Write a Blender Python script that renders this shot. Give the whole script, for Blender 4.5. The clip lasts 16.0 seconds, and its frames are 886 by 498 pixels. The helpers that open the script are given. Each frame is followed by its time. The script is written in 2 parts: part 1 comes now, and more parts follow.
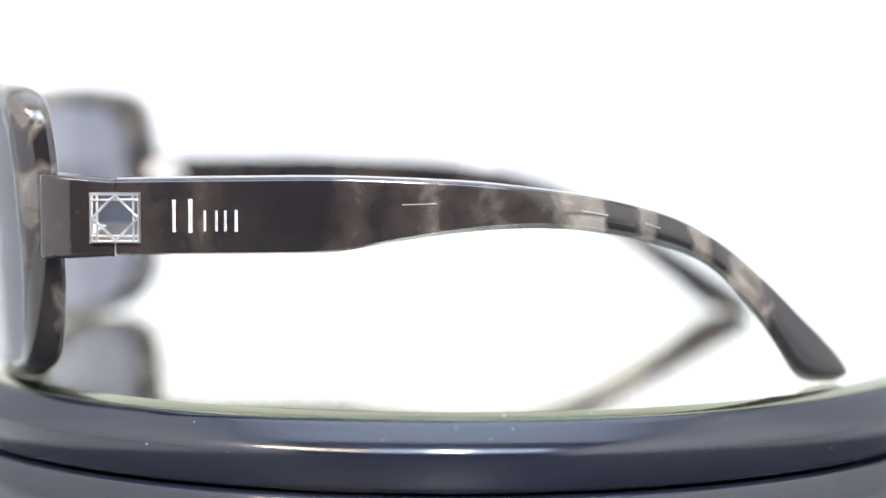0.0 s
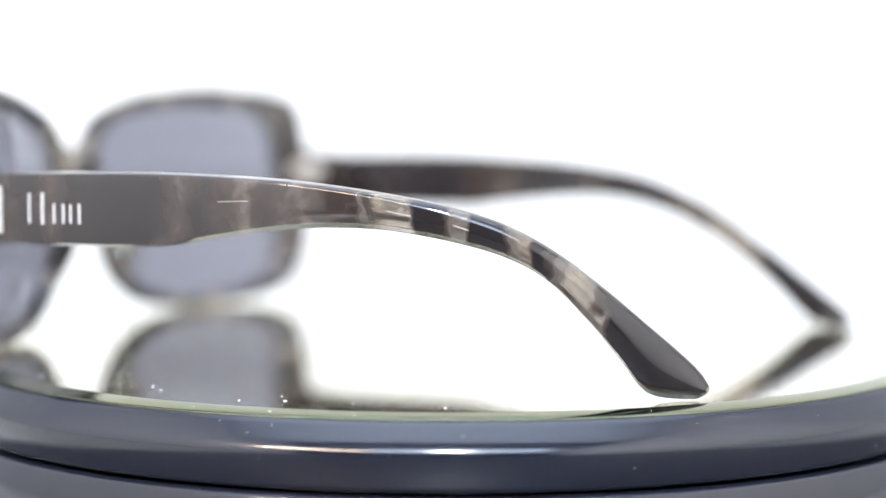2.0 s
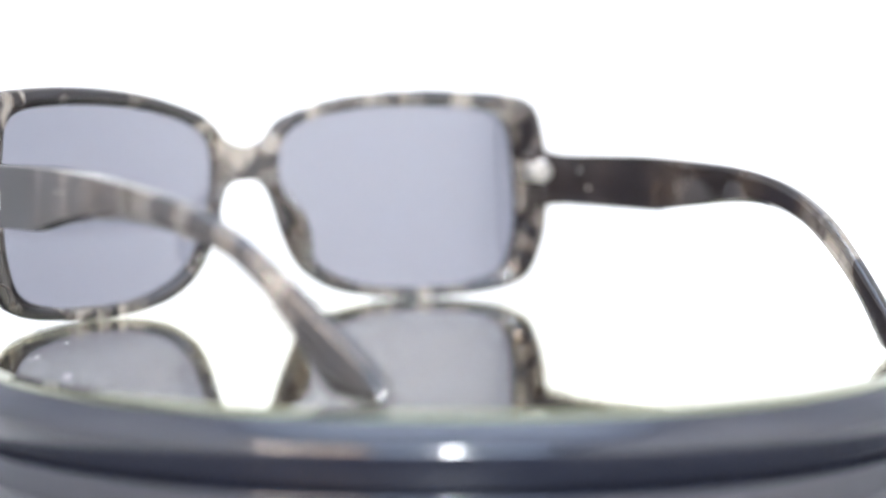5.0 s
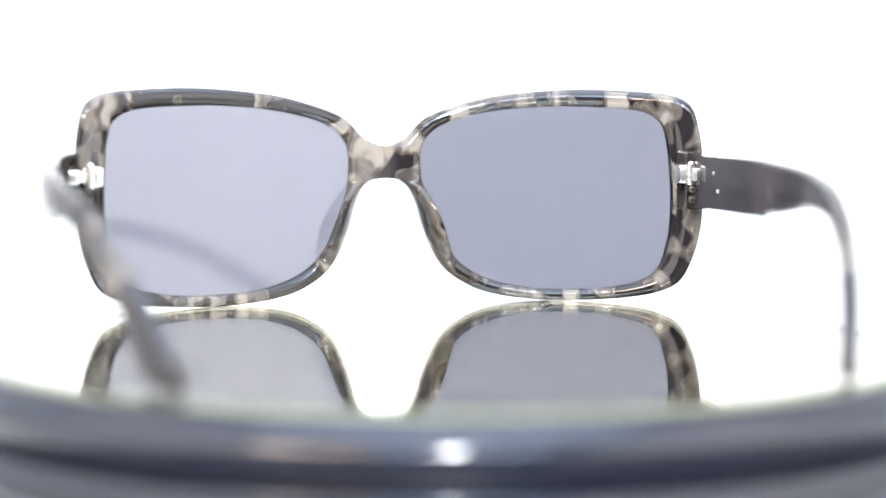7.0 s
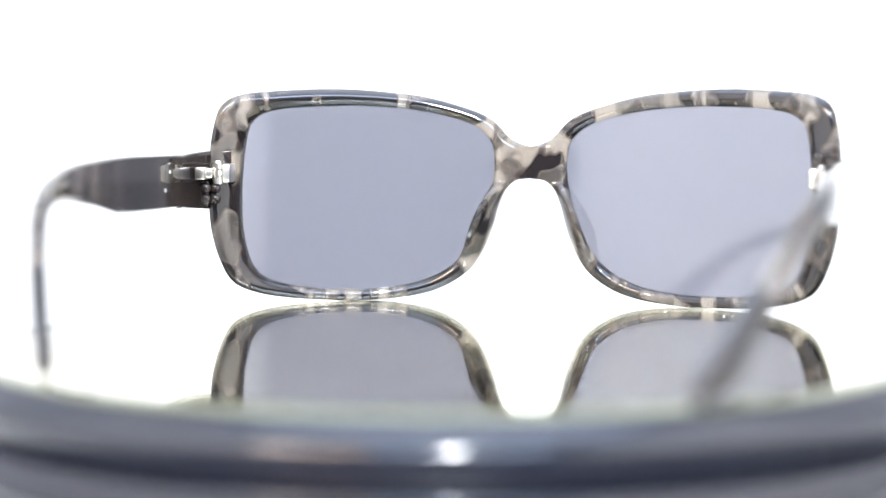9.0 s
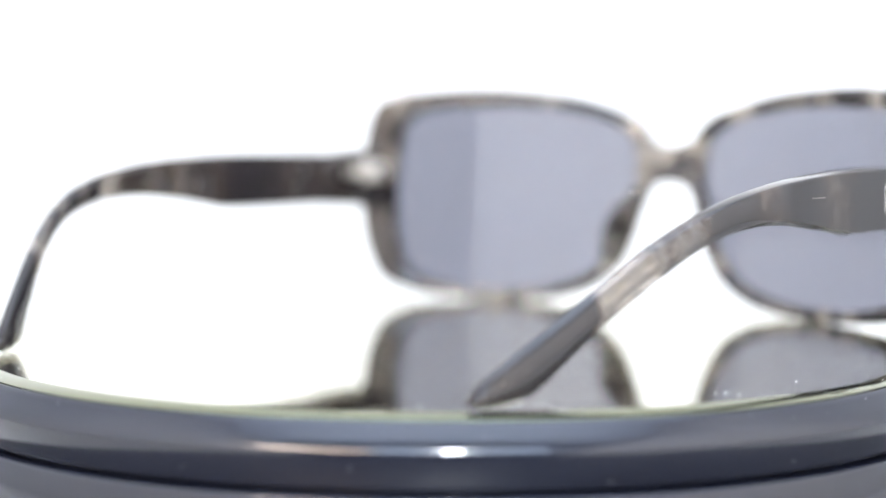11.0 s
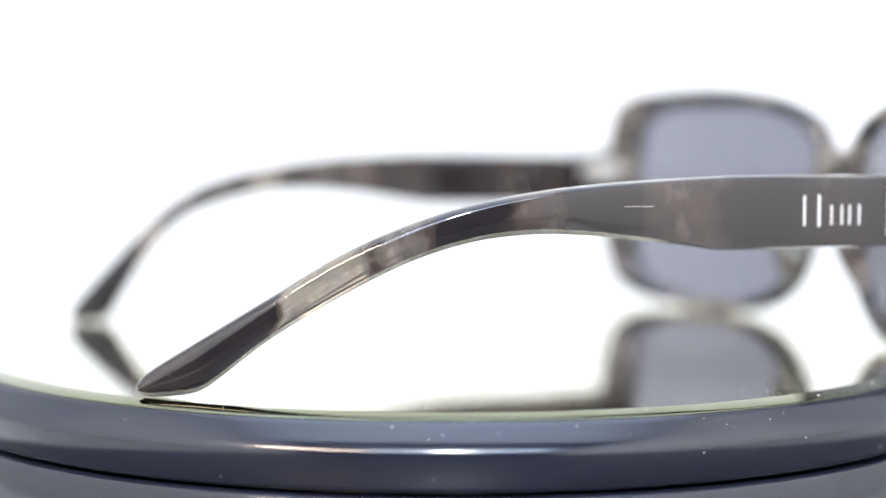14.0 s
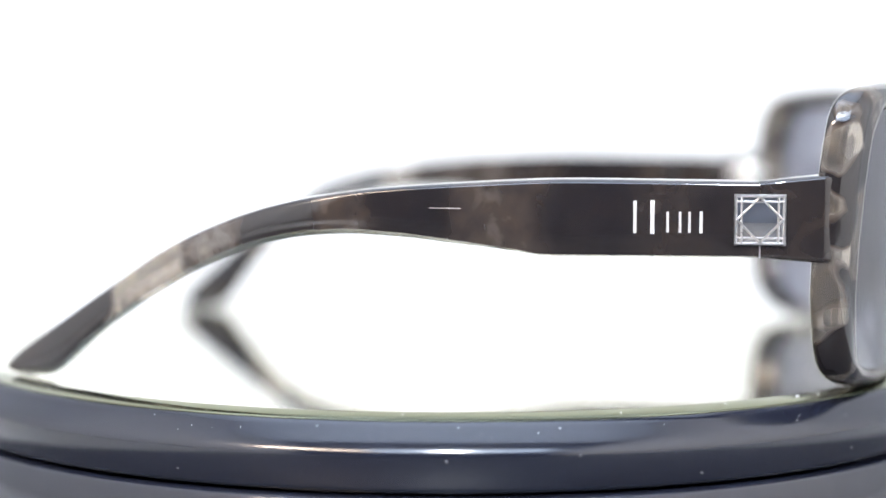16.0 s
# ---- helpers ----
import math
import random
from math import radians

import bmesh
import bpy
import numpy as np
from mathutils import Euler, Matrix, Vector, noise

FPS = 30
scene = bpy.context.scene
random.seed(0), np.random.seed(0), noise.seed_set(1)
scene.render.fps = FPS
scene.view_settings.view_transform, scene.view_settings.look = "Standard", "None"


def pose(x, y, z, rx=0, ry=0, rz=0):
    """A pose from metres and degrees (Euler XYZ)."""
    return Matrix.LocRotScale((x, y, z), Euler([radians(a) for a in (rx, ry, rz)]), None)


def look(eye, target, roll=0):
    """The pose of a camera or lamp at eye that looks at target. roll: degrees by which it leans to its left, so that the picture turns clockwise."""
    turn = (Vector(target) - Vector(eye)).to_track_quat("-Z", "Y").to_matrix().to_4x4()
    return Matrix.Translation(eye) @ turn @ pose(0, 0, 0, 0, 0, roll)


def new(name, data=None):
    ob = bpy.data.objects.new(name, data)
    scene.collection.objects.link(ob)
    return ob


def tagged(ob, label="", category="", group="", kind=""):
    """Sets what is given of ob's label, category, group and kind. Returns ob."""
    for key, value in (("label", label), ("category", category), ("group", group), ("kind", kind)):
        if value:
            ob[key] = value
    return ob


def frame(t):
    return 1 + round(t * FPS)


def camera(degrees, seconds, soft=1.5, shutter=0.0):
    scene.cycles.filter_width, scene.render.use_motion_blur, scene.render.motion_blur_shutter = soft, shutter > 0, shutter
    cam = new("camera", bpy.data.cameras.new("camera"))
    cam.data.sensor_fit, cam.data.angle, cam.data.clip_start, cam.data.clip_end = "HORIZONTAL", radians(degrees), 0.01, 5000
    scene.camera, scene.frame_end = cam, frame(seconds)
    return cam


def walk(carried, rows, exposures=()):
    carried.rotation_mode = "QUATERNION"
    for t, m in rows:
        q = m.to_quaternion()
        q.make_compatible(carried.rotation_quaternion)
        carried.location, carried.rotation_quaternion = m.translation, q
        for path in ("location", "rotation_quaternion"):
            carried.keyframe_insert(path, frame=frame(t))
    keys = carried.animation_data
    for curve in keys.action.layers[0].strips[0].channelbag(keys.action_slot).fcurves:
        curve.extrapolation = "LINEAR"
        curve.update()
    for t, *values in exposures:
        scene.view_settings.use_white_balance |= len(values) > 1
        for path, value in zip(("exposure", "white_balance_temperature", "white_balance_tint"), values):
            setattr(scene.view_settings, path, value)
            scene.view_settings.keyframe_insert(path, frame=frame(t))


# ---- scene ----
MM = 0.001
cam = camera(25.63, 16.0, soft=1.5)
EYE = Vector((0.0, -0.36, 0.04342))
AIM = EYE + Vector((-0.001816, 1.0, -0.07239))
STAND = look(EYE, AIM, 0.1225)
walk(cam, [(0.0, STAND), (16.0, STAND)],
     exposures=[(0.0, 0.1), (4.2, 0.2), (6.3, 0.5), (9.2, 0.5), (11.3, 0.2), (16.0, 0.1)])
# the lens is pulled from the near arm to the frame's front and back again
focus_mark = new("focus_mark")
cam.data.dof.use_dof = True
cam.data.dof.focus_object = focus_mark
cam.data.dof.aperture_fstop = 6.6

# ---- light ----
world = bpy.data.worlds.new("studio_room_air")
scene.world = world
world.use_nodes = True
world.node_tree.nodes["Background"].inputs["Color"].default_value = (0.55, 0.62, 0.8, 1)
world.node_tree.nodes["Background"].inputs["Strength"].default_value = 0.05


def area_lamp(name, eye, target, sx, sy, watts, colour):
    data = bpy.data.lights.new(name, "AREA")
    data.shape, data.size, data.size_y = "RECTANGLE", sx, sy
    data.energy, data.color = watts, colour
    ob = new(name, data)
    ob.matrix_world = look(eye, target)
    return ob


# lamps behind the translucent walls of the light tent, and two in the room behind the camera
area_lamp("back_lamp", (0, 0.85, 0.25), (0, 0.0, 0.25), 1.3, 1.2, 7.5, (1.0, 0.995, 0.965))
area_lamp("side_lamp", (-0.62, -0.42, 0.28), (0, -0.42, 0.28), 0.90, 0.7, 6.5, (1.0, 0.98, 0.96))
area_lamp("side_lamp", (0.62, -0.54, 0.28), (0, -0.54, 0.28), 1.10, 0.7, 12.0, (1.0, 0.98, 0.96))
area_lamp("roof_lamp", (0, -0.05, 0.98), (0, -0.05, 0), 0.75, 0.8, 27.0, (0.62, 0.76, 1.0))
area_lamp("small_white_lamp", (0.02, -0.85, 0.70), (0, 0, 0), 0.06, 0.06, 13.0, (0.95, 0.97, 1.0))
area_lamp("blue_window_panel", (0.06, -1.05, 0.86), (0, 0, 0), 0.80, 0.40, 14.0, (0.62, 0.76, 1.0))
area_lamp("warm_strip_lamp", (-0.35, -0.58, 0.48), (-0.02, -0.06, 0), 0.34, 0.06, 5.5, (1.0, 0.80, 0.64))
# unseen fill light added to lift the dark room that the rim reflects
area_lamp("room_fill", (0, -1.7, 1.66), (0, -1.7, 0), 2.4, 0.9, 5.0, (0.80, 0.88, 1.0))

# ---- materials ----


def material(name, base=(0.5, 0.5, 0.5), rough=0.5, metal=0.0):
    m = bpy.data.materials.new(name)
    m.use_nodes = True
    b = m.node_tree.nodes["Principled BSDF"]
    b.inputs["Base Color"].default_value = (*base, 1)
    b.inputs["Roughness"].default_value = rough
    b.inputs["Metallic"].default_value = metal
    return m


def node(m, kind, **inputs):
    n = m.node_tree.nodes.new(kind)
    for k, v in inputs.items():
        n.inputs[k.replace("_", " ")].default_value = v
    return n


def link(m, a, out, b, inp):
    m.node_tree.links.new(a.outputs[out], b.inputs[inp])


def ramp(m, stops, interpolation="LINEAR"):
    n = m.node_tree.nodes.new("ShaderNodeValToRGB")
    r = n.color_ramp
    r.interpolation = interpolation
    while len(r.elements) < len(stops):
        r.elements.new(0.5)
    for e, (p, c) in zip(r.elements, stops):
        e.position = p
        e.color = (*c, 1) if len(c) == 3 else c
    return n


def grain(m, scale, low, high, target="Roughness"):
    """Uneven gloss over the whole surface."""
    b = m.node_tree.nodes["Principled BSDF"]
    c = node(m, "ShaderNodeTexCoord")
    n = node(m, "ShaderNodeTexNoise", Scale=scale, Detail=4.0)
    r = node(m, "ShaderNodeMapRange", To_Min=low, To_Max=high)
    link(m, c, "Object", n, "Vector")
    link(m, n, "Fac", r, "Value")
    link(m, r, "Result", b, target)


def bump(m, scale, strength, distance):
    b = m.node_tree.nodes["Principled BSDF"]
    c = node(m, "ShaderNodeTexCoord")
    n = node(m, "ShaderNodeTexNoise", Scale=scale, Detail=3.0)
    u = node(m, "ShaderNodeBump", Strength=strength, Distance=distance)
    link(m, c, "Object", n, "Vector")
    link(m, n, "Fac", u, "Height")
    link(m, u, "Normal", b, "Normal")


DARK = (0.006, 0.0052, 0.0062)
BROWN = (0.034, 0.026, 0.022)
GREY = (0.14, 0.122, 0.107)
BEIGE = (0.32, 0.282, 0.243)


def acetate_finish(m, value, out, clearness):
    """Cloudy tortoiseshell: a lightness from 0 to 1 gives the colour and how clear the plastic is."""
    b = m.node_tree.nodes["Principled BSDF"]
    col = ramp(m, [(0.0, DARK), (0.3, BROWN), (0.55, GREY), (0.82, BEIGE)])
    co = node(m, "ShaderNodeTexCoord")
    mott = node(m, "ShaderNodeTexNoise", Scale=240.0, Detail=3.0, Distortion=0.6)
    tint = ramp(m, [(0.30, (0.84, 0.86, 0.90)), (0.52, (1.0, 0.99, 0.97)), (0.70, (1.12, 1.05, 0.95))])
    blend = m.node_tree.nodes.new("ShaderNodeMix")
    blend.data_type, blend.blend_type = "RGBA", "MULTIPLY"
    blend.inputs[0].default_value = 1.0
    link(m, co, "Object", mott, "Vector")
    link(m, mott, "Fac", tint, "Fac")
    m.node_tree.links.new(col.outputs["Color"], blend.inputs[6])
    m.node_tree.links.new(tint.outputs["Color"], blend.inputs[7])
    clear = node(m, "ShaderNodeMapRange", From_Min=0.2, From_Max=0.8, To_Min=0.0, To_Max=clearness)
    link(m, value, out, col, "Fac")
    link(m, value, out, clear, "Value")
    m.node_tree.links.new(blend.outputs[2], b.inputs["Base Color"])
    link(m, clear, "Result", b, "Transmission Weight")
    b.inputs["IOR"].default_value = 1.49
    b.inputs["Roughness"].default_value = 0.04


def acetate_patches():
    """Soft-edged dark and pale clouds of two sizes, as in pressed acetate sheet."""
    m = material("tortoise_acetate")
    c = node(m, "ShaderNodeTexCoord")
    stretch = node(m, "ShaderNodeMapping")
    stretch.inputs["Rotation"].default_value = (0.3, 0.2, 0.5)
    stretch.inputs["Scale"].default_value = (1.0, 0.7, 0.75)
    big = node(m, "ShaderNodeTexNoise", Scale=185.0, Detail=1.5, Roughness=0.4, Distortion=0.6)
    wide = node(m, "ShaderNodeTexNoise", Scale=62.0, Detail=1.0)
    add = node(m, "ShaderNodeMath")
    add.operation = "MULTIPLY_ADD"
    add.inputs[1].default_value = 0.35
    steps = ramp(m, [(0.0, (0.02, 0.02, 0.02)), (0.635, (0.05, 0.05, 0.05)), (0.665, (0.30, 0.30, 0.30)), (0.70, (0.46, 0.46, 0.46)),
                     (0.716, (0.66, 0.66, 0.66)), (0.75, (0.80, 0.80, 0.80)), (1.0, (0.9, 0.9, 0.9))])
    link(m, c, "Object", stretch, "Vector")
    link(m, stretch, "Vector", big, "Vector")
    link(m, c, "Object", wide, "Vector")
    link(m, wide, "Fac", add, 0)
    link(m, big, "Fac", add, 2)
    link(m, add, "Value", steps, "Fac")
    acetate_finish(m, steps, "Color", 0.85)
    return m


def acetate_bands(name, stops, shift=0.025):
    """Bands along the arm, from the hinge (0) to the tip (1), with soft, slightly ragged edges."""
    m = material(name)
    c = node(m, "ShaderNodeTexCoord")
    sep = node(m, "ShaderNodeSeparateXYZ")
    along = node(m, "ShaderNodeMapRange", From_Min=0.054, From_Max=-0.066, To_Min=0.0, To_Max=1.0)
    warp = node(m, "ShaderNodeTexNoise", Scale=170.0, Detail=2.5, Roughness=0.55)
    add = node(m, "ShaderNodeMath")
    add.operation = "MULTIPLY_ADD"
    add.inputs[1].default_value = 0.05
    off = node(m, "ShaderNodeMath")
    off.operation = "SUBTRACT"
    off.inputs[1].default_value = shift
    steps = ramp(m, [(p, (v, v, v)) for p, v in stops])
    cloud = node(m, "ShaderNodeTexNoise", Scale=210.0, Detail=3.0, Distortion=0.5)
    gain = node(m, "ShaderNodeMapRange", From_Min=0.36, From_Max=0.64, To_Min=0.6, To_Max=1.2)
    mul = node(m, "ShaderNodeMath")
    mul.operation = "MULTIPLY"
    link(m, c, "Object", sep, "Vector")
    link(m, sep, "Y", along, "Value")
    link(m, c, "Object", warp, "Vector")
    link(m, warp, "Fac", add, 0)
    link(m, along, "Result", add, 2)
    link(m, add, "Value", off, 0)
    link(m, off, "Value", steps, "Fac")
    link(m, c, "Object", cloud, "Vector")
    link(m, cloud, "Fac", gain, "Value")
    link(m, steps, "Color", mul, 0)
    link(m, gain, "Result", mul, 1)
    acetate_finish(m, mul, "Value", 0.92)
    return m


ACETATE = acetate_patches()
ARM_L = acetate_bands("tortoise_arm_one", [
    (0.0, 0.10), (0.085, 0.24), (0.115, 0.06), (0.155, 0.34), (0.18, 0.08), (0.30, 0.03), (0.335, 0.32), (0.37, 0.08), (0.415, 0.30),
    (0.44, 0.48), (0.465, 0.18), (0.51, 0.46), (0.55, 0.22), (0.583, 0.3), (0.595, 0.9), (0.642, 0.85), (0.652, 0.05), (0.682, 0.05), (0.692, 0.7),
    (0.712, 0.65), (0.722, 0.05), (0.755, 0.05), (0.764, 0.75), (0.782, 0.7), (0.791, 0.06), (0.806, 0.06), (0.816, 0.9), (0.857, 0.8), (0.872, 0.06), (0.93, 0.03), (1.0, 0.14)], 0.012)
ARM_R = acetate_bands("tortoise_arm_two", [
    (0.0, 0.14), (0.06, 0.06), (0.12, 0.15), (0.17, 0.04), (0.25, 0.05), (0.29, 0.26), (0.34, 0.32), (0.375, 0.16), (0.40, 0.04), (0.475, 0.05),
    (0.50, 0.34), (0.54, 0.28), (0.56, 0.05), (0.65, 0.05), (0.665, 0.35), (0.70, 0.6), (0.725, 0.45), (0.74, 0.9), (0.828, 0.9), (0.842, 0.05), (0.93, 0.03), (1.0, 0.14)])
SILVER = material("polished_silver", (0.80, 0.78, 0.77), 0.3, 1.0)
grain(SILVER, 900, 0.22, 0.40)
SATIN = material("hinge_steel", (0.66, 0.64, 0.60), 0.28, 1.0)
CORE = material("dull_core_metal", (0.36, 0.32, 0.30), 0.4, 1.0)
PLATE = material("emblem_mirror_plate", (0.72, 0.68, 0.62), 0.05, 1.0)


LENS = material("blue_grey_lens", (0.222, 0.224, 0.266), 0.0)
LENS.node_tree.nodes["Principled BSDF"].inputs["Transmission Weight"].default_value = 1.0
LENS.node_tree.nodes["Principled BSDF"].inputs["IOR"].default_value = 1.5
LENS.node_tree.nodes["Principled BSDF"].inputs["Specular IOR Level"].default_value = 0.28
PLASTIC = material("black_gloss_plastic", (0.0068, 0.0080, 0.0140), 0.1)
grain(PLASTIC, 60, 0.09, 0.16)
GROOVE = material("matt_black_groove", (0.008, 0.008, 0.009), 0.6)
GLASS = material("green_edged_glass", (0.93, 0.955, 0.87), 0.0)
GLASS.node_tree.nodes["Principled BSDF"].inputs["Transmission Weight"].default_value = 1.0
GLASS.node_tree.nodes["Principled BSDF"].inputs["IOR"].default_value = 1.5
BEVEL = material("olive_bevelled_mirror", (0.21, 0.215, 0.14), 0.03, 1.0)
grain(BEVEL, 500, 0.02, 0.12)
MIRROR = material("mirror_silvering", (0.93, 0.885, 0.80), 0.0, 1.0)
DUST = material("pale_dust", (0.75, 0.75, 0.73), 0.8)


def translucent(name, colour, share):
    """Thin white sheet that lets part of the light through."""
    m = material(name, colour, 0.9)
    t = m.node_tree
    through_light = node(m, "ShaderNodeBsdfTranslucent", Color=(*colour, 1))
    mix = node(m, "ShaderNodeMixShader")
    mix.inputs[0].default_value = share
    link(m, t.nodes["Principled BSDF"], 0, mix, 1)
    link(m, through_light, 0, mix, 2)
    link(m, mix, 0, t.nodes["Material Output"], "Surface")
    return m


PAPER = translucent("white_paper", (0.88, 0.88, 0.86), 0.5)
CLOTH = translucent("white_tent_cloth", (0.86, 0.86, 0.86), 0.5)
PLASTER = material("white_ceiling_paint", (0.7, 0.7, 0.7), 0.9)
WALLPAINT = material("grey_blue_wall_paint", (0.40, 0.44, 0.54), 0.8)
bump(WALLPAINT, 200, 0.1, 0.001)
WOOD = material("dark_laminate", (0.035, 0.037, 0.045), 0.4)
grain(WOOD, 20, 0.3, 0.5)
CARPET = material("dark_grey_carpet", (0.08, 0.08, 0.09), 0.95)
bump(CARPET, 400, 0.4, 0.003)

# ---- building helpers ----


def link_mesh(name, bm, mat, smooth=True):
    bmesh.ops.recalc_face_normals(bm, faces=bm.faces)
    me = bpy.data.meshes.new(name)
    bm.to_mesh(me)
    bm.free()
    me.materials.append(mat)
    if smooth:
        me.polygons.foreach_set("use_smooth", [True] * len(me.polygons))
        me.set_sharp_from_angle(angle=radians(38))
    return new(name, me)


def part(name, bm, mat, parent, label="", smooth=True):
    ob = link_mesh(name, bm, mat, smooth)
    ob.parent = parent
    return tagged(ob, label)


def box_into(bm, lo, hi, bevel=0.0):
    made = bmesh.ops.create_cube(bm, size=1.0)["verts"]
    for v in made:
        v.co = Vector([lo[i] + (v.co[i] + 0.5) * (hi[i] - lo[i]) for i in range(3)])
    if bevel:
        edges = {e for v in made for e in v.link_edges}
        bmesh.ops.bevel(bm, geom=list(edges), offset=bevel, segments=2, affect="EDGES", profile=0.5)
    return made


def box(lo, hi, bevel=0.0):
    bm = bmesh.new()
    box_into(bm, lo, hi, bevel)
    return bm


def smooth_line(points, n, closed=False):
    """n points at even steps along a smooth curve through the given ones."""
    p = [np.array(q, float) for q in points]
    k = len(p)
    fine = []
    for i in range(k if closed else k - 1):
        a, b, c, d = [p[j % k] if closed else p[min(max(j, 0), k - 1)] for j in (i - 1, i, i + 1, i + 2)]
        for s in np.linspace(0, 1, 16, endpoint=False):
            fine.append(0.5 * (2 * b + (c - a) * s + (2 * a - 5 * b + 4 * c - d) * s ** 2 + (3 * b - a - 3 * c + d) * s ** 3))
    fine.append(p[0] if closed else p[-1])
    fine = np.array(fine)
    step = np.r_[0, np.cumsum(np.linalg.norm(np.diff(fine, axis=0), axis=1))]
    at = np.linspace(0, step[-1], n + 1 if closed else n)
    out = np.stack([np.interp(at, step, fine[:, j]) for j in range(fine.shape[1])], 1)
    return out[:-1] if closed else out


def rings(bm, loops, closed_loop=True, ring_closed=False, caps=True):
    """A skin over a row of loops with equally many points."""
    vs = [[bm.verts.new(q) for q in l] for l in loops]
    n = len(vs[0])
    for i in range(len(vs) if ring_closed else len(vs) - 1):
        a, b = vs[i], vs[(i + 1) % len(vs)]
        for j in range(n if closed_loop else n - 1):
            bm.faces.new((a[j], a[(j + 1) % n], b[(j + 1) % n], b[j]))
    if caps and not ring_closed:
        bm.faces.new(list(reversed(vs[0])))
        bm.faces.new(vs[-1])
    return vs


def lathe(profile, n=192):
    """Turns a profile of (radius, height) round the upright axis."""
    bm = bmesh.new()
    loops = []
    for i in range(n):
        a = 2 * math.pi * i / n
        loops.append([(r * math.cos(a), r * math.sin(a), z) for r, z in profile])
    rings(bm, loops, closed_loop=False, ring_closed=True)
    return bm


def rounded(w, h, r, steps=4):
    """Rounded rectangle of half-width w and half-height h, with flat sides that stay flat when shaded."""
    r = min(r, w * 0.95, h * 0.95)
    e = min(0.08, (w - r) * 0.3, (h - r) * 0.3)
    out = []
    for cx, cy, a0 in ((w - r, h - r, 0), (-w + r, h - r, 90), (-w + r, -h + r, 180), (w - r, -h + r, 270)):
        a = math.radians(a0)
        tx, ty = -math.sin(a), math.cos(a)
        arc = [(cx + r * math.cos(a + math.pi / 2 * k / steps), cy + r * math.sin(a + math.pi / 2 * k / steps)) for k in range(steps + 1)]
        out.append((arc[0][0] - tx * e, arc[0][1] - ty * e))
        out += arc
        nx, ny = -math.cos(a), -math.sin(a)
        out.append((arc[-1][0] + nx * e, arc[-1][1] + ny * e))
        if a0 in (90, 270):
            # extra points down the tall sides
            low, high = out[-1][1], -out[-1][1]
            out += [(out[-1][0], low + (high - low) * k / 6) for k in range(1, 6)]
    return out


# ---- setting ----
TABLE_Z = -0.040
tagged(link_mesh("room_floor", box((-2.2, -2.6, -0.80), (2.2, 1.6, -0.75)), CARPET), "dark grey carpet of the dim room", "floor", kind="structure")
tagged(link_mesh("ceiling", box((-2.2, -2.6, 1.70), (2.2, 1.6, 1.75)), PLASTER), "white painted ceiling of the room", "ceiling", kind="structure")
tagged(link_mesh("wall_north", box((-2.2, 1.6, -0.80), (2.2, 1.7, 1.75)), WALLPAINT), "grey-blue painted room wall", "wall", kind="structure")
tagged(link_mesh("wall_south", box((-2.2, -2.7, -0.80), (2.2, -2.6, 1.75)), WALLPAINT), "grey-blue painted room wall", "wall", kind="structure")
tagged(link_mesh("wall_west", box((-2.3, -2.7, -0.80), (-2.2, 1.7, 1.75)), WALLPAINT), "grey-blue painted room wall", "wall", kind="structure")
tagged(link_mesh("wall_east", box((2.2, -2.7, -0.80), (2.3, 1.7, 1.75)), WALLPAINT), "grey-blue painted room wall", "wall", kind="structure")


def backdrop_sheet():
    """White paper hanging behind the table, faintly wavy."""
    bm = bmesh.new()
    loops = []
    for k in range(25):
        z = -0.36 + 1.2 * k / 24
        loops.append([(-0.75 + 1.5 * i / 30, 0.600 + 0.002 * math.sin(i * 0.7 + k * 0.2), z) for i in range(31)])
    rings(bm, loops, closed_loop=False, caps=False)
    return tagged(link_mesh("backdrop", bm, PAPER), "white paper sheet lit from behind", "backdrop", kind="structure")


backdrop_sheet()


def cloth(name, corners):
    bm = bmesh.new()
    bm.faces.new([bm.verts.new(c) for c in corners])
    tagged(link_mesh(name, bm, CLOTH), "white translucent cloth of the light tent", "light tent", kind="structure")


for nm, x, y in (("tent_wall_west", -0.465, -0.80), ("tent_wall_east", 0.465, -1.16)):
    cloth(nm, [(x, y, -0.36), (x, 0.60, -0.36), (x, 0.60, 0.77), (x, y, 0.77)])
cloth("tent_roof", [(-0.465, -0.40, 0.772), (0.465, -0.40, 0.772), (0.465, 0.60, 0.772), (-0.465, 0.60, 0.772)])


def table():
    t = new("table")
    t.location = (0, 0, -0.75)
    top = TABLE_Z - 0.001 + 0.75
    part("tabletop", box((-0.42, -0.75, top - 0.03), (0.42, 0.16, top), 0.003), WOOD, t)
    for x in (-0.40, 0.36):
        for y in (-0.71, 0.10):
            part("leg", box((x, y, 0), (x + 0.04, y + 0.04, top - 0.03), 0.002), WOOD, t)
    return tagged(t, "dark grey laminate table under the light tent", "table")


table()


def table_reflector(name, x0, x1):
    """Unseen white sheet added on the table beside the turntable, reflected in the rim."""
    bm = box((x0, -0.46, TABLE_Z - 0.0008), (x1, 0.14, TABLE_Z - 0.0002))
    return tagged(link_mesh(name, bm, PAPER), "unseen white reflector sheet lying on the dark table", "paper sheet")


table_reflector("reflector_sheet", -0.41, -0.153)
table_reflector("reflector_sheet", 0.19, 0.41)

# ---- turntable ----
R_GLASS = 0.0839
R_EDGE = 0.0868
Z_GLASS = -0.0046


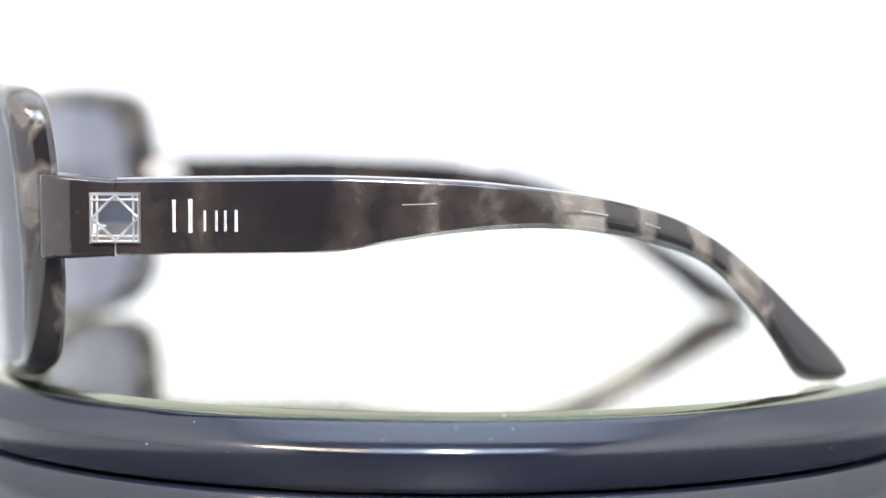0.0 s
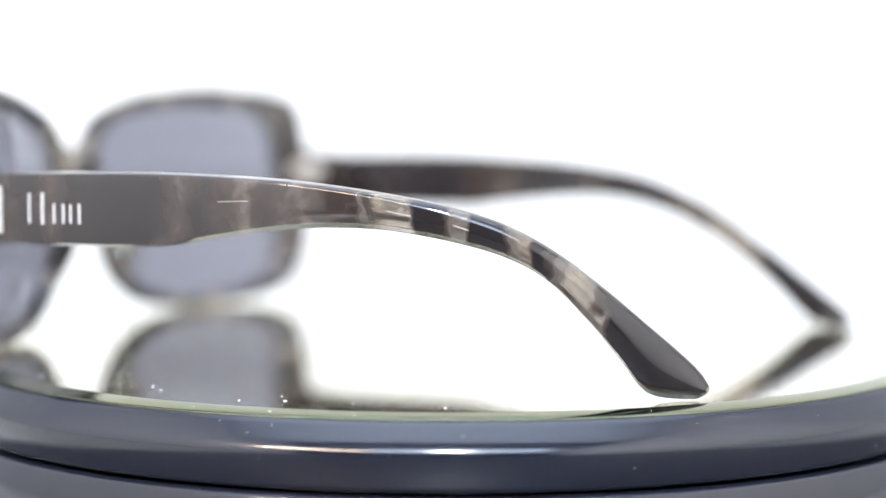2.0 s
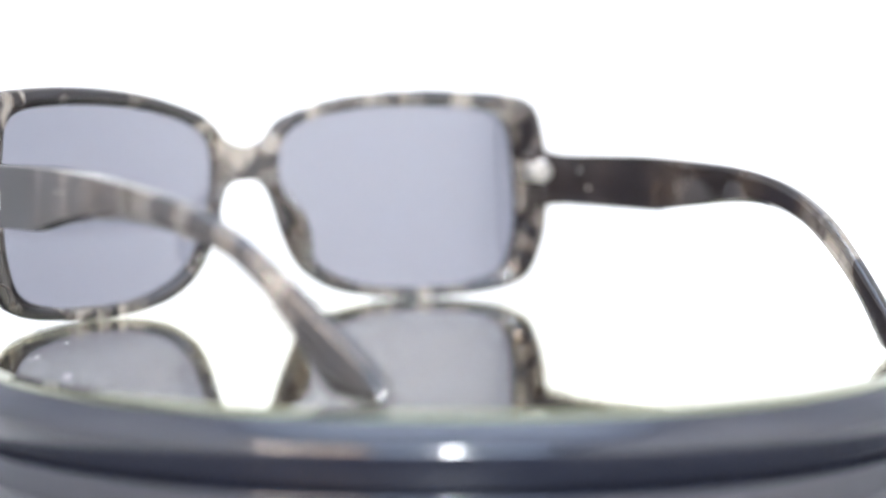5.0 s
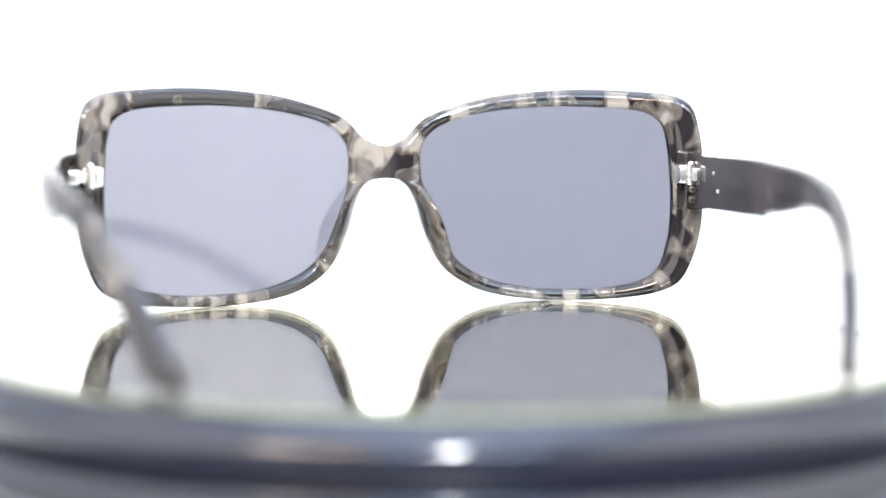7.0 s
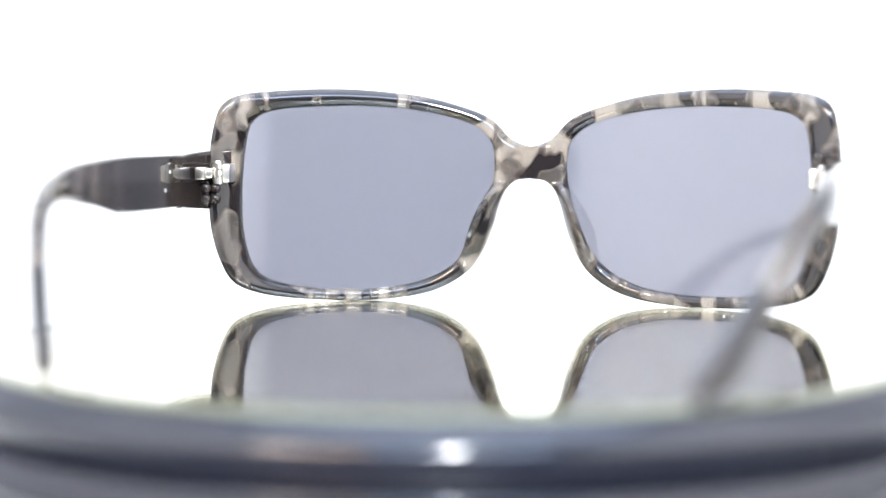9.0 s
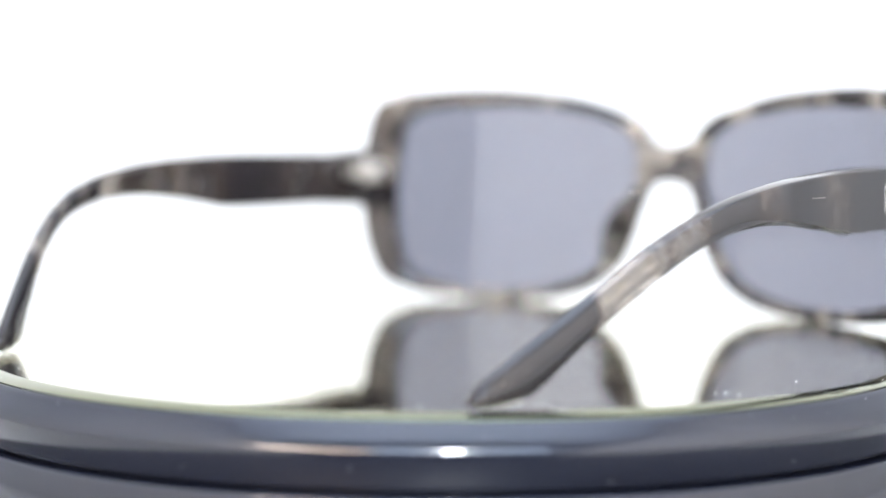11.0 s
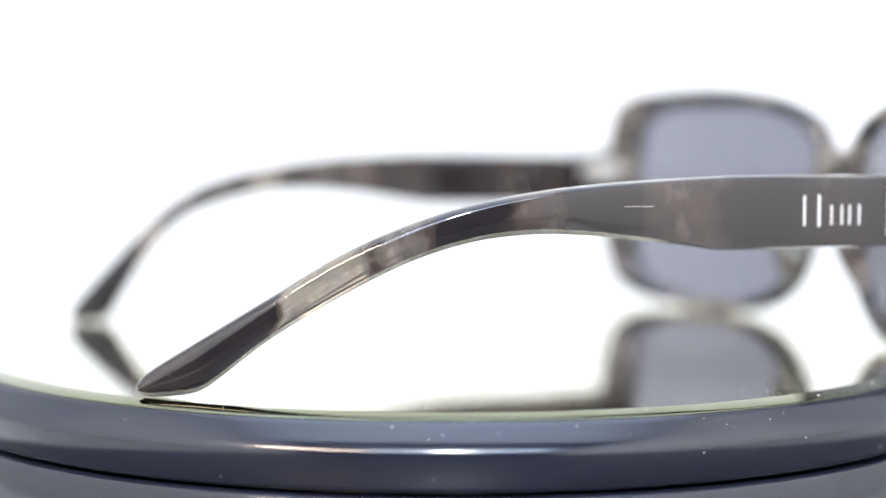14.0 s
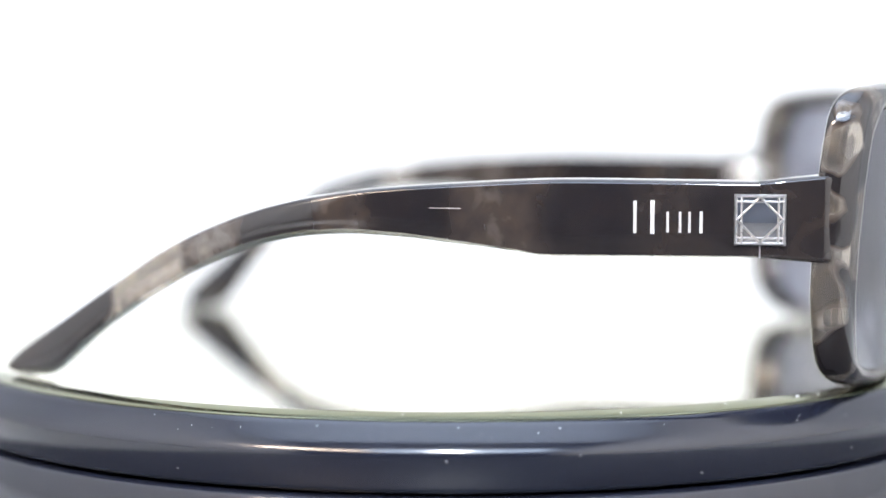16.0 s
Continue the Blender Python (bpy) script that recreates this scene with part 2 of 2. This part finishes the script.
def turntable():
    """A drum on the table; the platter turns on it."""
    z0 = TABLE_Z + 0.0004
    t = tagged(new("turntable"), "round black glossy display turntable with a mirror top", "turntable")
    t.location = (0, 0, z0)
    h = -0.0112 - z0
    part("housing", lathe([(0.0, 0.0), (0.0908, 0.0), (0.0914, 0.0008), (0.0914, h - 0.0008), (0.0912, h - 0.0003), (0.0907, h), (0.0, h)]),
         PLASTIC, t, "glossy black plastic drum")
    part("bearing_ring", lathe([(0.07, h), (0.0865, h), (0.0865, h + 0.0006), (0.07, h + 0.0006)], 128), GROOVE, t, "matt black gap under the platter")
    rim = [(0.0, -0.0108), (0.089, -0.0108), (0.0900, -0.0104), (0.0904, -0.0097), (0.0905, -0.0055), (0.0905, -0.0052), (0.09045, -0.0049), (0.0903, -0.00455),
           (0.0901, -0.0042), (0.0898, -0.00375), (0.0894, -0.00325), (0.0888, -0.0026), (0.0879, -0.0016), (0.0873, -0.00095), (0.0871, -0.0009), (0.08695, -0.0010), (0.08695, Z_GLASS - 0.0003), (0.0, Z_GLASS - 0.0003)]
    p = part("platter", lathe(rim), PLASTIC, t, "turning platter with a bevelled glossy black rim")
    part("mirror_glass", lathe([(R_GLASS - 0.0002, Z_GLASS), (R_GLASS, Z_GLASS + 0.0002), (R_GLASS, 0.0), (0.0, 0.0)]),
         GLASS, p, "clear glass disc with a green edge")
    part("silvering", lathe([(R_GLASS - 0.0002, Z_GLASS), (0.0, Z_GLASS)]), MIRROR, p, "mirror backing under the glass")
    part("bevelled_edge", lathe([(R_GLASS + 0.00002, 0.0), (R_EDGE - 0.0002, -0.00062), (R_EDGE, -0.00075), (R_EDGE, Z_GLASS), (R_GLASS + 0.00002, Z_GLASS)]),
         BEVEL, p, "olive green bevelled mirror edge")
    return z0, p


TT_Z, platter = turntable()

# ---- sunglasses ----
glasses = tagged(new("sunglasses"), "grey tortoiseshell acetate sunglasses with blue-grey lenses, open on a mirror", "sunglasses")
# half of the front seen square on, in mm: across and up
OUTER = [(0, 34.8), (4.6, 36.5), (8.8, 40.8), (15, 43.5), (24.8, 46.1), (35.5, 47.3), (45.3, 47.7), (56, 47.2), (63.2, 46.3), (66.8, 43.9),
         (68.2, 39.2), (68.8, 34.3), (69, 28), (68.8, 21.2), (68.2, 15.9), (66.8, 10.4), (64.2, 5.0), (60.2, 2.5), (53.6, 1.0), (43.5, 0.15),
         (35.5, 0.1), (26.5, 1.0), (19.6, 2.9), (13.5, 6.9), (10.2, 12), (8.2, 17.3), (7.1, 21.5), (5.4, 25.3), (3, 27.2), (0, 27.7)]
INNER = [(8.3, 29.7), (8.8, 35.2), (11.2, 38.3), (15.6, 40.6), (24.4, 42.7), (34.3, 43.7), (44, 43.8), (54.6, 43.1), (59.8, 41.3), (61.9, 37.7),
         (62.8, 27.9), (62.7, 18.1), (61.7, 12), (60.2, 7.9), (56.8, 5.0), (49.2, 3.1), (40.7, 2.6), (32.1, 2.9), (24.6, 4.4), (18.3, 7.4),
         (13.9, 12), (11, 18.3), (9.1, 24)]


def back_y(x):
    """Depth of the front's back face, which wraps round towards the sides (mm)."""
    return 78.0 - 18.0 * (x / 66.0) ** 2


def lean(bm):
    """The front leans forward at the top and sits a little askew on the arms."""
    for v in bm.verts:
        v.co.y += (0.8 + 1.1 * v.co.x / 0.066) * MM + 0.072 * (v.co.z - 0.024)


def frame_front():
    n = 120
    cx, cz = 34.0, 24.0
    outer = smooth_line(OUTER, n)
    fine = smooth_line(INNER, 1200, True)
    loops = []
    ins = []
    fa = np.arctan2(fine[:, 1] - cz, fine[:, 0] - cx)
    ends = [(0, z) for z in np.linspace(27.7, 34.6, 7)[1:-1]]
    pts = [tuple(q) for q in outer] + ends
    for q in pts:
        a = math.atan2(q[1] - cz, q[0] - cx)
        # nearest inner point, drawn a little towards the same bearing
        d = np.hypot(fine[:, 0] - q[0], fine[:, 1] - q[1]) + 9 * np.abs((fa - a + math.pi) % (2 * math.pi) - math.pi)
        ins.append(fine[int(np.argmin(d))])
    for (ox, oz), (ix, iz) in zip(pts, ins):
        side = min(1.0, max(0.0, (ox - 52) / 14))
        thick = 4.4 + 1.4 * side
        # the rim swells back into a moulded nose pad
        low = (26.8 - oz) / 19.5
        swell = math.sin(math.pi * low) ** 0.9 if ox < 15 and 0 < low < 1 and oz < 26.8 else 0.0
        pad = 6.2 * swell
        wide = max(0.6, math.hypot(ox - ix, oz - iz)) / 2
        loop = []
        for u, v in rounded(wide, thick / 2, 2.1):
            a, b = (u / wide + 1) / 2, (v / (thick / 2) + 1) / 2
            if ox < 0.01 and a > 0.5:
                # the middle of the bridge runs square into its mirror twin
                a = 1.0
            x, z = ix + (ox - ix) * a, iz + (oz - iz) * a
            # the pad's back edge stands over the lens
            over = 1.4 * swell * (1 - b) * (1 - a) / (2 * wide)
            x, z = x + (ix - ox) * over, z + (iz - oz) * over
            loop.append((x * MM, (back_y(x) + b * thick - pad * (1 - b) * (1 - a) ** 0.8) * MM, z * MM))
        loops.append(loop)
    bm = bmesh.new()
    rings(bm, loops, ring_closed=True)
    inside = [f for f in bm.faces if all(abs(v.co.x) < 0.00002 for v in f.verts)]
    bmesh.ops.delete(bm, geom=inside, context="FACES_ONLY")
    geo = bm.verts[:] + bm.edges[:] + bm.faces[:]
    twin = bmesh.ops.duplicate(bm, geom=geo)["geom"]
    for v in twin:
        if isinstance(v, bmesh.types.BMVert):
            v.co.x = -v.co.x
    bmesh.ops.remove_doubles(bm, verts=bm.verts, dist=0.00002)
    lean(bm)
    return part("frame_front", bm, ACETATE, glasses, "grey and black tortoiseshell front with moulded nose pads")


def lens(sx):
    edge = smooth_line(INNER, 96, True)
    c = edge.mean(0)
    loops = []
    for side in (0, 1):
        scales = np.linspace(0.02, 1.012, 12)
        for s in scales if side == 0 else scales[::-1]:
            loops.append([(sx * (c[0] + (q[0] - c[0]) * s) * MM, (back_y(c[0] + (q[0] - c[0]) * s) + 2.3 + 1.8 * side) * MM,
                           (c[1] + (q[1] - c[1]) * s) * MM) for q in edge])
    bm = bmesh.new()
    rings(bm, loops)
    lean(bm)
    return part("lens", bm, LENS, glasses, "blue-grey tinted see-through lens")


front = frame_front()
front.location.x = 0.0004
for sx in (-1, 1):
    lens(sx).location.x = 0.0004


# how far each arm stands off the middle, and its length along the arm
ARMS = {-1: (75.0, 20.4, 50.0, 62.0, ARM_L), 1: (70.1, 17.8, 53.4, 65.0, ARM_R)}
TOP = {-1: [(50.0, 32.9), (33.9, 33.1), (17.3, 33.2), (0.7, 32.6), (-7.7, 31.9), (-16.2, 30.8), (-24.9, 29.2), (-33.8, 26.5), (-41.2, 22.4),
            (-47.9, 17.0), (-54.9, 10.4), (-60.9, 4.6), (-62.7, 2.1)],
       1: [(53.4, 32.7), (41.6, 32.8), (25.0, 32.9), (12.5, 32.4), (-0.1, 31.6), (-8.8, 30.6), (-17.7, 28.9), (-27.0, 26.0), (-36.8, 21.5),
           (-47.0, 15.0), (-57.9, 7.8), (-64.3, 3.6), (-66.0, 1.7)]}
BOTTOM = {-1: [(50.0, 21.6), (34.0, 21.7), (20.7, 21.9), (15.7, 22.4), (9.0, 23.6), (0.7, 24.8), (-7.7, 25.5), (-16.2, 25.4), (-24.9, 24.2),
               (-33.9, 21.8), (-40.3, 18.3), (-46.1, 12.2), (-50.7, 6.0), (-53.2, 2.2), (-55.6, 0.55), (-60.9, 0.15), (-62.5, 1.0)],
          1: [(53.4, 21.5), (38.0, 21.5), (25.1, 21.5), (20.9, 21.6), (16.8, 22.3), (8.3, 23.3), (-0.1, 24.2), (-8.8, 24.5), (-17.8, 23.5),
              (-27.1, 20.6), (-36.8, 15.6), (-47.1, 9.0), (-54.4, 2.9), (-57.4, 0.85), (-61.6, 0.15), (-64.5, 0.2), (-65.9, 0.9)]}


def arm_x(sx, y):
    out, bend, _, tail, _ = ARMS[sx]
    return out - bend * min(1.05, max(0.0, -y / tail)) ** 1.8


def end_piece(sx):
    """Corner block that sweeps from the joint round into the front's rim."""
    out, _, jy, _, _ = ARMS[sx]
    rim = 61.0 + 1.1 * sx
    d, e = out - 69.4, out - 4.0 - 65.2
    outer = smooth_line([(66.0, rim + 2.9), (68.4, rim + 2.6), (69.0 + 0.66 * d, rim + 1.2), (69.2 + 0.95 * d, rim - 2.2), (69.4 + d, rim - 6.0), (out, jy + 0.12)], 28)
    inner = smooth_line([(63.5, rim + 1.0), (65.2 + 0.3 * e, rim + 0.2), (65.2 + 0.55 * e, rim - 1.0), (65.2 + 0.8 * e, rim - 3.6), (65.2 + 0.96 * e, rim - 7.2), (out - 4.0, jy + 0.12)], 28)
    edges = smooth_line([(20.6, 34.2), (20.8, 33.9), (21.2, 33.4), (21.5, 32.95), (21.5, 32.9), (21.5, 32.9)], 28)
    loops = []
    for p, q, (lo, hi) in zip(outer, inner, edges):
        mid, half = (p + q) / 2, (p - q) / 2
        w = float(np.hypot(*half))
        loops.append([(sx * (mid[0] + half[0] * u / w) * MM, (mid[1] + half[1] * u / w) * MM, ((lo + hi) / 2 + v) * MM)
                      for u, v in rounded(w, (hi - lo) / 2, 0.7)])
    bm = bmesh.new()
    rings(bm, loops)
    return part("end_piece", bm, ARMS[sx][4], glasses, "dark tortoiseshell corner block")


def arm_section(w, h, low, r):
    """Cross-section of an arm: small rounding above, a flat slanting cut along both lower edges."""
    def cut(run):
        return [(w, -h + low), (w - run * 0.06, -h + low * 0.95), (w - run * 0.5, -h + low * 0.5), (w - run * 0.94, -h + low * 0.05), (w - run, -h)]

    outer, inner = cut(w * 1.2), cut(w * 0.7)
    out = [(w, -h + low + (2 * h - low - r) * (i + 0.15) / 7.15) for i in range(8)]
    out += [(w - r + r * math.cos(a), h - r + r * math.sin(a)) for a in (0.4, 0.8, 1.2, math.pi / 2)]
    out += [(-w + r - r * math.sin(a), h - r + r * math.cos(a)) for a in (0.0, 0.4, 0.8, 1.2)]
    out += [(-w, h - r - (2 * h - low - r) * i / 7.15) for i in range(8)]
    out += [(-u, v) for u, v in inner] + outer[::-1]
    return out


def temple(sx):
    mat = ARMS[sx][4]
    n = 72
    t, b = smooth_line(TOP[sx], n), smooth_line(BOTTOM[sx], n)
    loops = []
    for i in range(n):
        s = i / (n - 1)
        half = 2.0 - 0.55 * min(1, s / 0.6)
        if s > 0.94:
            half *= math.sqrt(max(0.08, 1 - ((s - 0.94) / 0.065) ** 2))
        loop = []
        tall = float(np.hypot(*(t[i] - b[i]))) / 2
        cut = min(0.4 + 0.5 * min(1, max(0, (s - 0.25) / 0.25)), tall * 0.45)
        for u, v in arm_section(half, tall, cut, min(0.6 + 0.12 * min(1, max(0, (s - 0.45) / 0.3)), tall * 0.4, half * 0.7)):
            a, c = u / half, v / tall
            q = (t[i] + b[i]) / 2 + (t[i] - b[i]) / 2 * c
            crown = (0.10 + 0.55 * min(1, max(0, (s - 0.42) / 0.25))) * (1 - c * c)
            x = arm_x(sx, q[0]) - half + u * (1 - 0.25 * min(1, max(0, (s - 0.42) / 0.25))) + math.copysign(crown, u)
            loop.append((sx * x * MM, q[0] * MM, (q[1] + 0.14 * (1 - a) * min(1, q[1] / 8) * (0.5 + 0.5 * c)) * MM))
        loops.append(loop)
    bm = bmesh.new()
    rings(bm, loops)
    return part("temple", bm, mat, glasses, "banded tortoiseshell arm curving down behind the ear")


def bar_into(bm, x, sx, p, q, w, lift):
    """A flat raised bar on the arm's outer face, between two places (along, up)."""
    p, q = Vector(p), Vector(q)
    d = (q - p).normalized() * (w / 2)
    nrm = Vector((-d.y, d.x))
    corners = [p - d + nrm, p - d - nrm, q + d - nrm, q + d + nrm]
    low = [bm.verts.new((sx * x * MM, c.x * MM, c.y * MM)) for c in corners]
    k = 0.22
    mid = (p + q) / 2
    high = []
    for c in corners:
        e = c - (nrm * (1 - k) if (c - mid).dot(nrm) > 0 else -nrm * (1 - k))
        high.append(bm.verts.new((sx * (x + lift) * MM, e.x * MM, e.y * MM)))
    for i in range(4):
        j = (i + 1) % 4
        bm.faces.new((low[i], low[j], high[j], high[i]))
    bm.faces.new(high)
    bm.faces.new(list(reversed(low)))


def emblem(sx, arm):
    """Square silver badge: a double border, a turned square and an eight-sided mirror plate."""
    out, _, jy, _, _ = ARMS[sx]
    cy, cz, h = jy + 0.1, 27.25, 3.65
    bm = box(((out - 0.3) * MM, (cy - h) * MM, (cz - h) * MM), ((out + 0.25) * MM, (cy + h) * MM, (cz + h) * MM), 0.0001)
    for v in bm.verts:
        v.co.x *= sx
    part("emblem_plate", bm, PLATE, arm, "mirror-bright square metal plate")
    bm = bmesh.new()
    for k in (h - 0.15, h - 1.0):
        for a, b in (((-1, -1), (1, -1)), ((1, -1), (1, 1)), ((1, 1), (-1, 1)), ((-1, 1), (-1, -1))):
            e = h / k if k < h - 0.5 else 1
            pa = [a[0] * k, a[1] * k]
            pb = [b[0] * k, b[1] * k]
            if e > 1:
                j = 0 if a[1] == b[1] else 1
                pa[j] *= (h - 0.15) / k
                pb[j] *= (h - 0.15) / k
            bar_into(bm, out + 0.22, sx, (cy + pa[0], cz + pa[1]), (cy + pb[0], cz + pb[1]), 0.5 if e == 1 else 0.34, 0.5)
    bar_into(bm, out - 0.05, sx, (cy, cz - h - 0.3), (cy, 21.9), 0.3, 0.2)
    part("emblem_border", bm, SILVER, arm, "raised silver double border", smooth=False)
    bm = bmesh.new()
    for i in range(4):
        a, b = i * math.pi / 2, (i + 1) * math.pi / 2
        k = h - 0.3
        bar_into(bm, out + 0.22, sx, (cy + k * math.cos(a), cz + k * math.sin(a)), (cy + k * math.cos(b), cz + k * math.sin(b)), 0.38, 0.58)
    part("emblem_diamond", bm, SILVER, arm, "raised silver turned square", smooth=False)


def lettering(sx, arm):
    """The maker's mark as plain upright silver bars: two tall and four low ones."""
    out, _, jy, _, _ = ARMS[sx]
    a0 = 42.2 if sx < 0 else 34.6
    step = -1 if sx < 0 else 1

    def at(u, v):
        return (a0 + step * u * (1.0 if sx < 0 else 1.06), 25.4 + v)

    shapes = [[((0.7, 0.2), (0.7, 4.1), 0.6), ((3.1, 0.2), (3.1, 4.1), 0.75)],
              [((5.2, 0.25), (5.2, 2.6), 0.5)],
              [((6.9, 0.25), (6.9, 2.6), 0.5), ((8.2, 0.25), (8.2, 2.6), 0.5)],
              [((9.8, 0.25), (9.8, 2.6), 0.6)]]
    for bars in shapes:
        bm = bmesh.new()
        for p, q, w in bars:
            bar_into(bm, out - 0.05, sx, at(*p), at(*q), w * 1.4, 0.24)
        part("lettering_bar", bm, SILVER, arm, "raised silver mark", smooth=False)


def hinge(sx):
    """Steel hinge between the rim's back and the arm, with the plastic tenons below it."""
    out, _, jy, _, mat = ARMS[sx]
    xi, xo = (62.6, 69.0) if sx < 0 else (62.8, 69.2)
    xo = min(xo, out - 3.2)
    yb = 61.0 + 1.1 * sx

    def block(name, x0, x1, y0, y1, z0, z1, r, parent, m=SATIN):
        bm = box((x0 * MM, y0 * MM, z0 * MM), (x1 * MM, y1 * MM, z1 * MM), r)
        for v in bm.verts:
            v.co.x *= sx
        return part(name, bm, m, parent)

    h = block("hinge", xi, xi + 4.2, yb - 2.8, yb + 1.5, 26.9, 31.0, 0.0006, glasses)
    tagged(h, "small bright steel hinge")
    block("hinge_leaf", xi + 3.6, xo - 1.0, yb - 4.2, yb - 0.5, 27.9, 30.0, 0.0004, h)
    block("hinge_leaf", xo - 1.6, xo + 0.8, yb - 5.6, yb - 2.5, 27.6, 30.3, 0.0003, h)
    for z0, z1 in ((26.6, 28.1), (28.3, 29.7), (29.9, 31.3)):
        bm = bmesh.new()
        bmesh.ops.create_cone(bm, cap_ends=True, segments=20, radius1=0.00115, radius2=0.00115, depth=(z1 - z0) * MM,
                              matrix=Matrix.Translation((sx * (xi + 2.6) * MM, (yb - 3.0) * MM, (z0 + z1) / 2 * MM)))
        bmesh.ops.bevel(bm, geom=[e for e in bm.edges if len(e.link_faces) == 2 and e.calc_face_angle() > 1], offset=0.0002, segments=2, affect="EDGES")
        part("knuckle", bm, SATIN, h)
    bm = bmesh.new()
    bmesh.ops.create_cone(bm, cap_ends=True, segments=16, radius1=0.0008, radius2=0.0006, depth=0.0005,
                          matrix=Matrix.Translation((sx * (xi + 2.6) * MM, (yb - 3.0) * MM, 31.5 * MM)))
    part("screw", bm, SILVER, h)
    for x in (xi + 3.2, xo - 1.2):
        for z0, z1 in ((22.2, 24.3), (24.6, 26.6)):
            bm = bmesh.new()
            bmesh.ops.create_uvsphere(bm, u_segments=20, v_segments=12, radius=0.00115)
            for v in bm.verts:
                k = v.co.z / 0.00115
                v.co = Vector((sx * x * MM + v.co.x, (yb - 2.0 - (x - xi) * 0.3) * MM + v.co.y, ((z0 + z1) / 2 + (z1 - z0) / 2 * math.copysign(abs(k) ** 0.6, k)) * MM))
            part("tenon", bm, mat, h, "dark glossy plastic tenon")


def core_wire(sx, arm):
    """The metal core glints through the clear bands of the arm as thin bright lines."""
    runs = ((8.0, 3.0), (-16.5, -22.5), (-28.2, -30.6)) if sx < 0 else ((9.6, 5.0),)
    top, low = np.array(TOP[sx])[::-1], np.array(BOTTOM[sx])[::-1]

    def mid(y):
        a, b = np.interp(y, top[:, 0], top[:, 1]), np.interp(y, low[:, 0], low[:, 1])
        return (y, float(b + (a - b) * 0.60))

    for a, b in runs:
        bm = bmesh.new()
        c = (a + b) / 2
        x = arm_x(sx, c) + 0.08 + 0.48 * min(1, max(0, (-c - 5.0) / 25))
        bar_into(bm, x, sx, mid(a), mid(b), 0.15, 0.04)
        part("core_wire", bm, CORE, arm, "thin bright metal line in the arm", smooth=False)


def hinge_pins(sx, arm):
    """Bright anchor pins of the hinge on the inner side of the arm."""
    out, _, jy, _, _ = ARMS[sx]
    for dy, z in ((7.6, 29.6), (10.4, 25.8)):
        bm = bmesh.new()
        bmesh.ops.create_icosphere(bm, subdivisions=2, radius=0.00032)
        for v in bm.verts:
            v.co = Vector((sx * (out - 4.0) * MM + v.co.x * 0.6, (jy - dy) * MM + v.co.y, z * MM + v.co.z * 1.3))
        part("hinge_pin", bm, SATIN, arm, "tiny bright metal pin")


for sx in (-1, 1):
    end_piece(sx)
    arm = temple(sx)
    emblem(sx, arm)
    lettering(sx, arm)
    core_wire(sx, arm)
    hinge_pins(sx, arm)
    hinge(sx)


def dust():
    """Lint and specks on the mirror's margin and on the rim."""
    rng = random.Random(5)
    bm = bmesh.new()
    for i in range(190):
        a = rng.uniform(0, 2 * math.pi)
        if i < 70:
            r, z = R_GLASS - abs(rng.gauss(0, 0.006)) - 0.0008, 0.0
            nrm = Vector((0, 0, 1))
        elif i < 95:
            r, z = R_GLASS + rng.uniform(0.0002, 0.0026), -0.0002
            nrm = Vector((0, 0, 1))
        elif i < 150:
            k0 = rng.random()
            r, z = 0.0875 + 0.0021 * k0, -0.0012 - 0.0020 * k0
            nrm = Vector((0.7 * math.cos(a), 0.7 * math.sin(a), 0.7))
        else:
            r, z = 0.0905, rng.uniform(-0.0095, -0.005)
            nrm = Vector((math.cos(a), math.sin(a), 0))
        s = rng.choice((0.00005, 0.00007, 0.0001, 0.00016)) * (0.4 if i >= 95 else 1.0)
        made = bmesh.ops.create_icosphere(bm, subdivisions=1, radius=s)["verts"]
        k = Vector((rng.uniform(0.6, 2.2), rng.uniform(0.6, 1.4), rng.uniform(0.4, 0.9)))
        turn = nrm.to_track_quat("Z", "Y")
        for v in made:
            q = Vector((v.co.x * k.x, v.co.y * k.y, v.co.z * k.z + s * 0.3)) * rng.uniform(0.8, 1.2)
            v.co = Vector((r * math.cos(a), r * math.sin(a), z)) + turn @ q
    ob = part("dust_specks", bm, DUST, platter, "pale dust and lint")
    return tagged(ob, kind="stuff")


dust()


def turn_at(t):
    """Degrees the platter has turned."""
    s = t - 8.0
    return -math.degrees(0.20425 * s + 0.03064 * (s / 8.0) ** 2)


def motions():
    times = [i * 0.5 for i in range(33)]
    walk(platter, [(t, pose(0, 0, -TT_Z, 0, 0, turn_at(t))) for t in times])
    pull = ((0.0, -0.075), (3.0, -0.072), (4.2, -0.060), (5.2, 0.02), (6.3, 0.07), (9.2, 0.07), (10.3, 0.02), (11.3, -0.060), (12.5, -0.07), (16.0, -0.075))
    walk(focus_mark, [(t, pose(0, y, 0.02)) for t, y in pull])
    seat = pose(0.00108, 0, 0.0, 0, 0, -0.6875)
    walk(glasses, [(t, pose(0, 0, 0, 0, 0, turn_at(t)) @ seat) for t in times])


motions()
